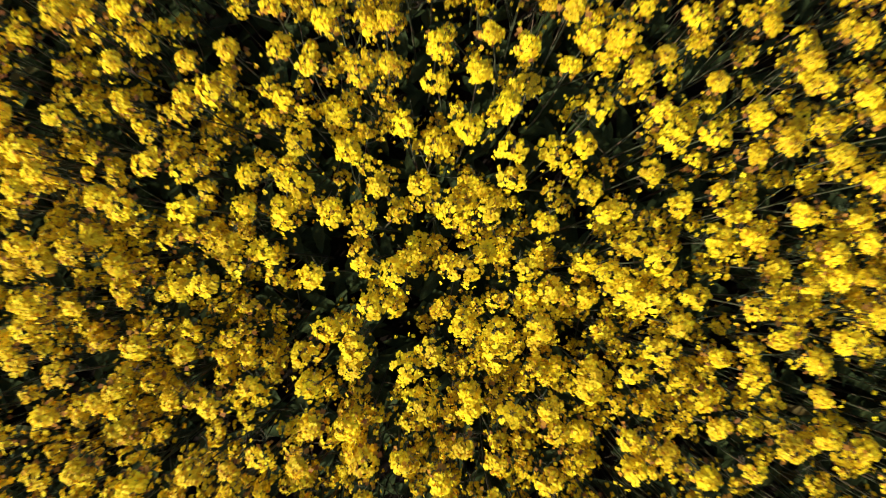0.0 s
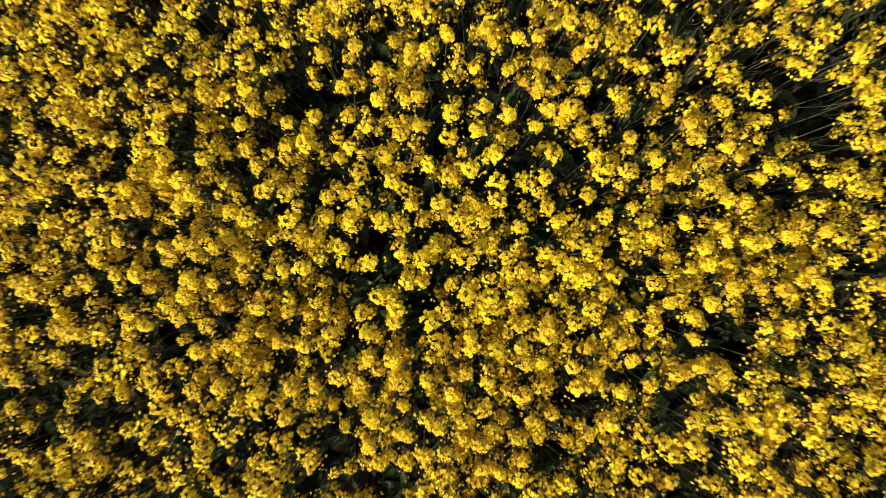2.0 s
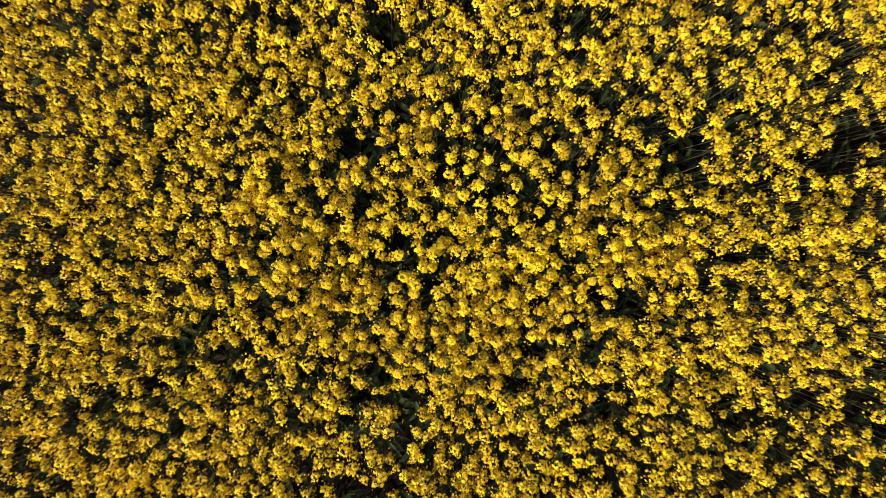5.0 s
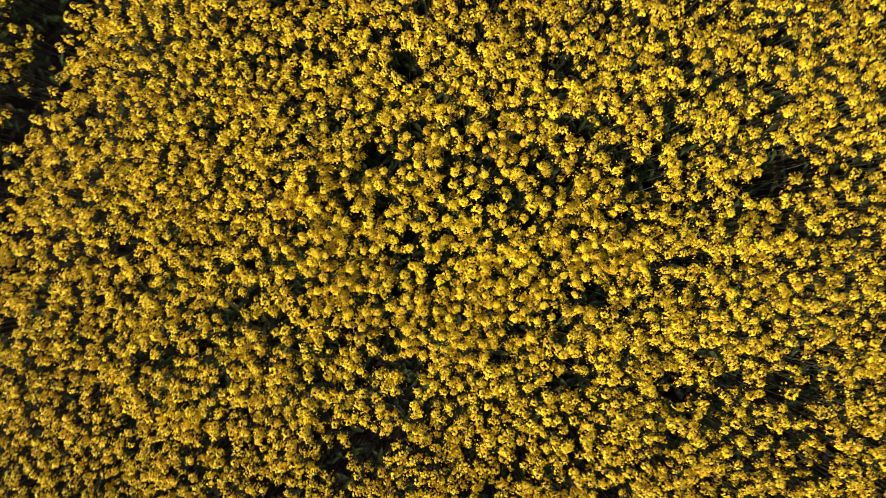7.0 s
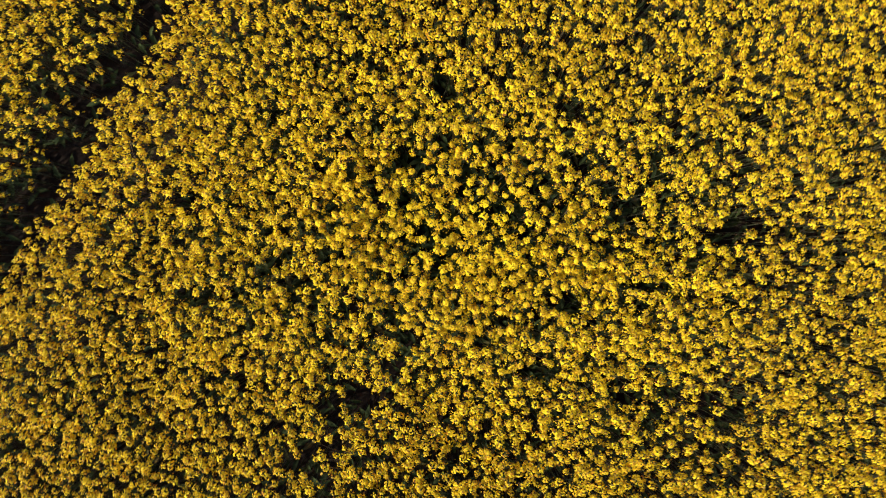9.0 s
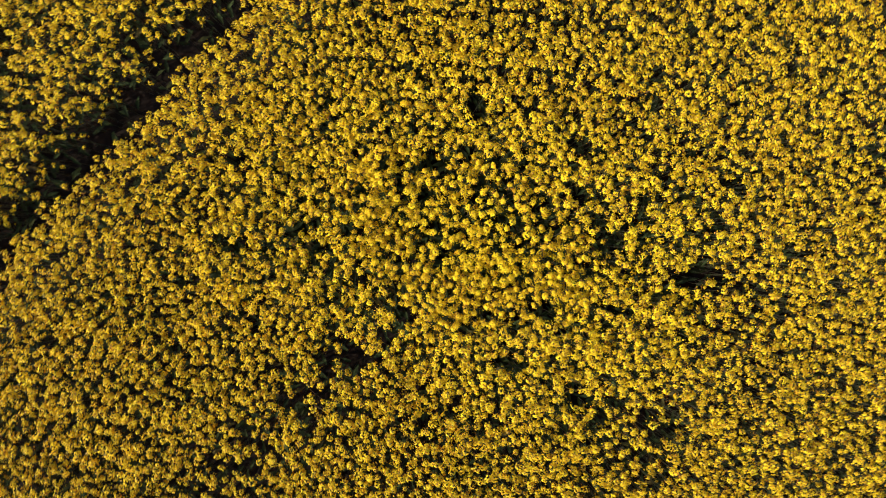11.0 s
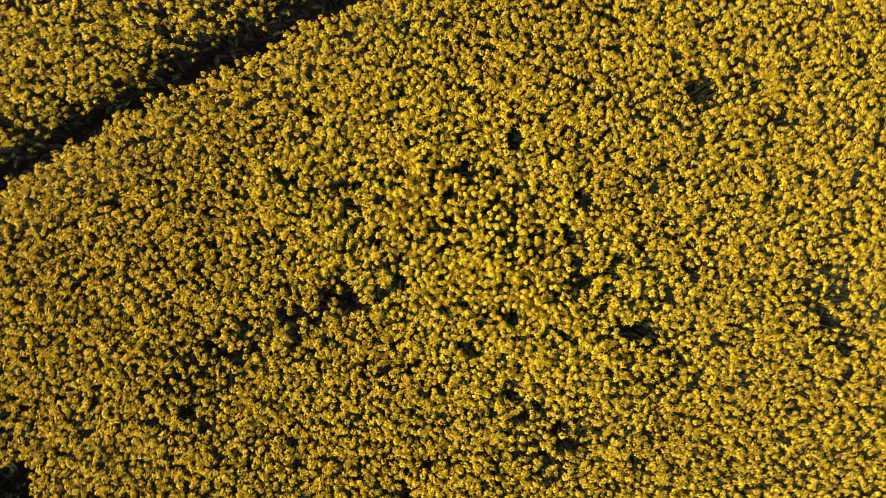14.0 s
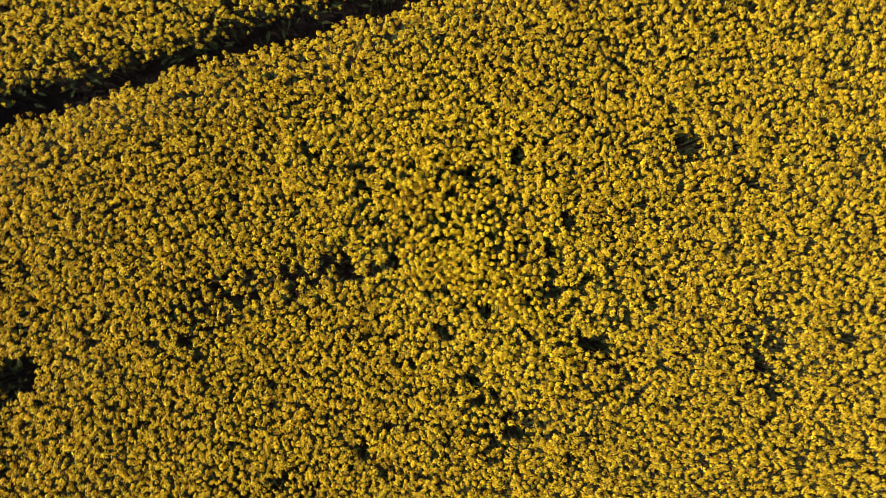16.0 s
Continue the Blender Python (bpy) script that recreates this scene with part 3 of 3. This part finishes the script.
def build_crop(name, label, xy, r, kind, florets, leaf_count, shoots, length, steps=2, loose=2, open_by=0.5, girth=1.0):
    """A stretch of crop that nobody could count, as stems with their flowers, buds and leaves."""
    top = tops(xy, r)
    sides = r.integers(0, 3, len(xy)) + (r.random(len(xy)) < shoots - 1.0)
    rim = (np.abs(track_side(xy) - TRACK_WIDE / 2) - TRACK_WIDE / 2 < 0.14)
    sides[rim] += 2
    foot, elbow, tip, fork, mid, end, who = layout(xy, top, r, sides)
    end[rim[who], 2] -= r.uniform(0.0, 0.3, rim[who].sum())
    keep_clear(end, mid)
    axes, side_axes = head_axes(len(tip), r), head_axes(len(end), r, 0.3)
    stems = [tubes(foot, elbow, tip, np.full(len(xy), 0.0052), np.full(len(xy), 0.0020), steps), tubes(fork, mid, end, np.full(len(end), 0.0025), np.full(len(end), 0.0014), steps - 1)]
    if kind == "pairs":
        stems.append(pod_tubes(tip, axes / np.linalg.norm(axes, axis=1, keepdims=True), r, 6))
    crop = new(name, mesh_of("stems", *wrap(joined(stems)), STEM, True))
    tagged(crop, label, "crop", kind="stuff")
    flowers, buds, shaded_skirts = [], [], []
    for places, ways, count, radius in ((tip, axes, florets, 0.0310), (end, side_axes, max(4, int(florets * 0.62)), 0.0245)):
        for k in range(7):
            p, w = places[k::7], ways[k::7]
            turns, sizes = spun(w, r.uniform(0, 6.3, len(p))), r.normal(1.0, 0.15, len(p)).clip(0.65, 1.35)
            flowers.append(laid(head_shape(r, count, radius * girth * r.uniform(0.9, 1.12), kind, length, loose, open_by), turns, p, sizes))
            if kind != "blade" or count == florets:
                shaded_skirts.append(laid(shaded_skirt_shape(r, (7 if kind == "pairs" else 5) if count == florets else 4, radius), turns, p, sizes))
            if count == florets:
                buds.append(laid(bud_shape(r, 1, 0.022), turns, p, sizes * 3.0))
    tagged(part("flowers", mesh_of("flowers", *wrap(joined(flowers)), PETAL), crop, None, "yellow four-petalled flowers"), kind="stuff")
    tagged(part("buds", mesh_of("buds", *wrap(joined(buds)), BUD), crop, None, "olive yellow closed buds"), kind="stuff")
    tagged(part("shaded_flowers", mesh_of("shaded_flowers", *wrap(joined(shaded_skirts)), SHADED_PETAL), crop, None, "petals under the heads, painted brown as shade"), kind="stuff")
    places, turns, sizes, _ = leaf_places(xy, top, leaf_count, r)
    leaves = [laid(leaf_shape(r, 2), turns[k::6], places[k::6], sizes[k::6]) for k in range(6)]
    tagged(part("leaves", mesh_of("leaves", *wrap(joined(leaves)), LEAF), crop, None, "blue-green long leaves"), kind="stuff")


def build_field():
    r = np.random.default_rng(61)
    xy = sown(-12, 12, -12, 12, 0.107, r)
    xy = xy[~((np.abs(xy) < NEAR).all(1) & ((ring(xy) < NEAR_RING) | ((np.abs(xy[:, 0] + 0.02) < 1.29) & (np.abs(xy[:, 1] - 0.04) < 0.73))))]
    xy = xy[grows(xy, r)]
    depth, beyond = seen_depth(xy), track_side(xy) > 0
    inner = (np.abs(xy[:, 0]) < 3.0) & (np.abs(xy[:, 1]) < 1.8)
    build_crop("rapeseed_crop", "dense rapeseed in full yellow bloom between bare spots of dark soil", xy[inner], r, "pairs", 25, 3, 1.2, 0.0090, 3, 7, 0.8, 1.08)
    build_crop("rapeseed_crop", "dense rapeseed in full yellow bloom with scattered bare spots", xy[(depth == 0) & ~beyond & ~inner], r, "blade", 20, 1, 1.4, 0.0100, 2, 3, 0.7, 1.12)
    build_crop("rapeseed_strip", "rapeseed in yellow bloom along the far side of the wheel track", xy[(depth == 0) & beyond], r, "blade", 20, 1, 1.5, 0.0100, 2, 3, 0.7, 1.12)
    edge = xy[(depth > 0) & (depth < 1.6)]
    build_crop("field_margin", "rapeseed crop in yellow bloom running on round the field", edge[r.random(len(edge)) < 0.6], r, "blade", 5, 1, 1.0, 0.021, loose=0)


def build_beyond():
    """The canopy of the rest of the field, out to the horizon, round the part that is built plant by plant."""
    lines = np.concatenate([-np.geomspace(1500, 16, 22), np.arange(-15, 15.01, 0.4), np.geomspace(16, 1500, 22)])
    x, y = np.meshgrid(lines, lines)
    xy = np.stack([x.ravel(), y.ravel()], 1)
    z = 1.12 + 0.05 * smooth_noise(xy, 2.2, 21) + np.random.default_rng(71).normal(0, 0.05, len(xy))
    n = len(lines)
    i = (np.arange(n - 1)[:, None] * n + np.arange(n - 1)[None]).ravel()
    quads = np.stack([i, i + 1, i + n + 1, i + n], 1)
    middle = xy[quads].mean(1)
    gap = track_side(middle)
    keep = (seen_depth(middle) > 1.3) & ((gap < -0.1) | (gap > TRACK_WIDE + 0.1))
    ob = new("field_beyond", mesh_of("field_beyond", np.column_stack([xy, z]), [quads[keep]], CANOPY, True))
    tagged(ob, "yellow and green canopy of the rapeseed field, shaded gaps painted in, running to the horizon", "crop", kind="stuff")


def build_dry_plant(x, y, heading, r):
    """A few dead stalks that lean over together."""
    n = 9
    foot = np.column_stack([r.normal(0, 0.05, (n, 2)), np.full(n, -0.02)])
    a = heading + r.normal(0, 0.35, n)
    end = foot + np.column_stack([np.cos(a), np.sin(a), np.zeros(n)]) * r.uniform(0.25, 0.5, (n, 1)) + (0, 0, 1) * r.uniform(0.75, 1.15, (n, 1))
    mid = (foot + end) / 2 + (0, 0, 0.12)
    bunch = tagged(new("dry_plant"), "dead pale brown stalks leaning over between the plants", "plant")
    bunch.location = (x, y, 0)
    for k in range(n):
        part("stalk", mesh_of("stalk", *wrap(tubes(foot[k : k + 1], mid[k : k + 1], end[k : k + 1], np.array([0.005]), np.array([0.002]), 5, 5)), STRAW, True), bunch)


build_plants()
build_field()
build_beyond()
stalk_rng = np.random.default_rng(81)
for spot in ((-3.92, -0.22, 0.3), (-0.72, -2.95, 1.9), (-4.02, -0.05, 0.9)):
    build_dry_plant(*spot, stalk_rng)
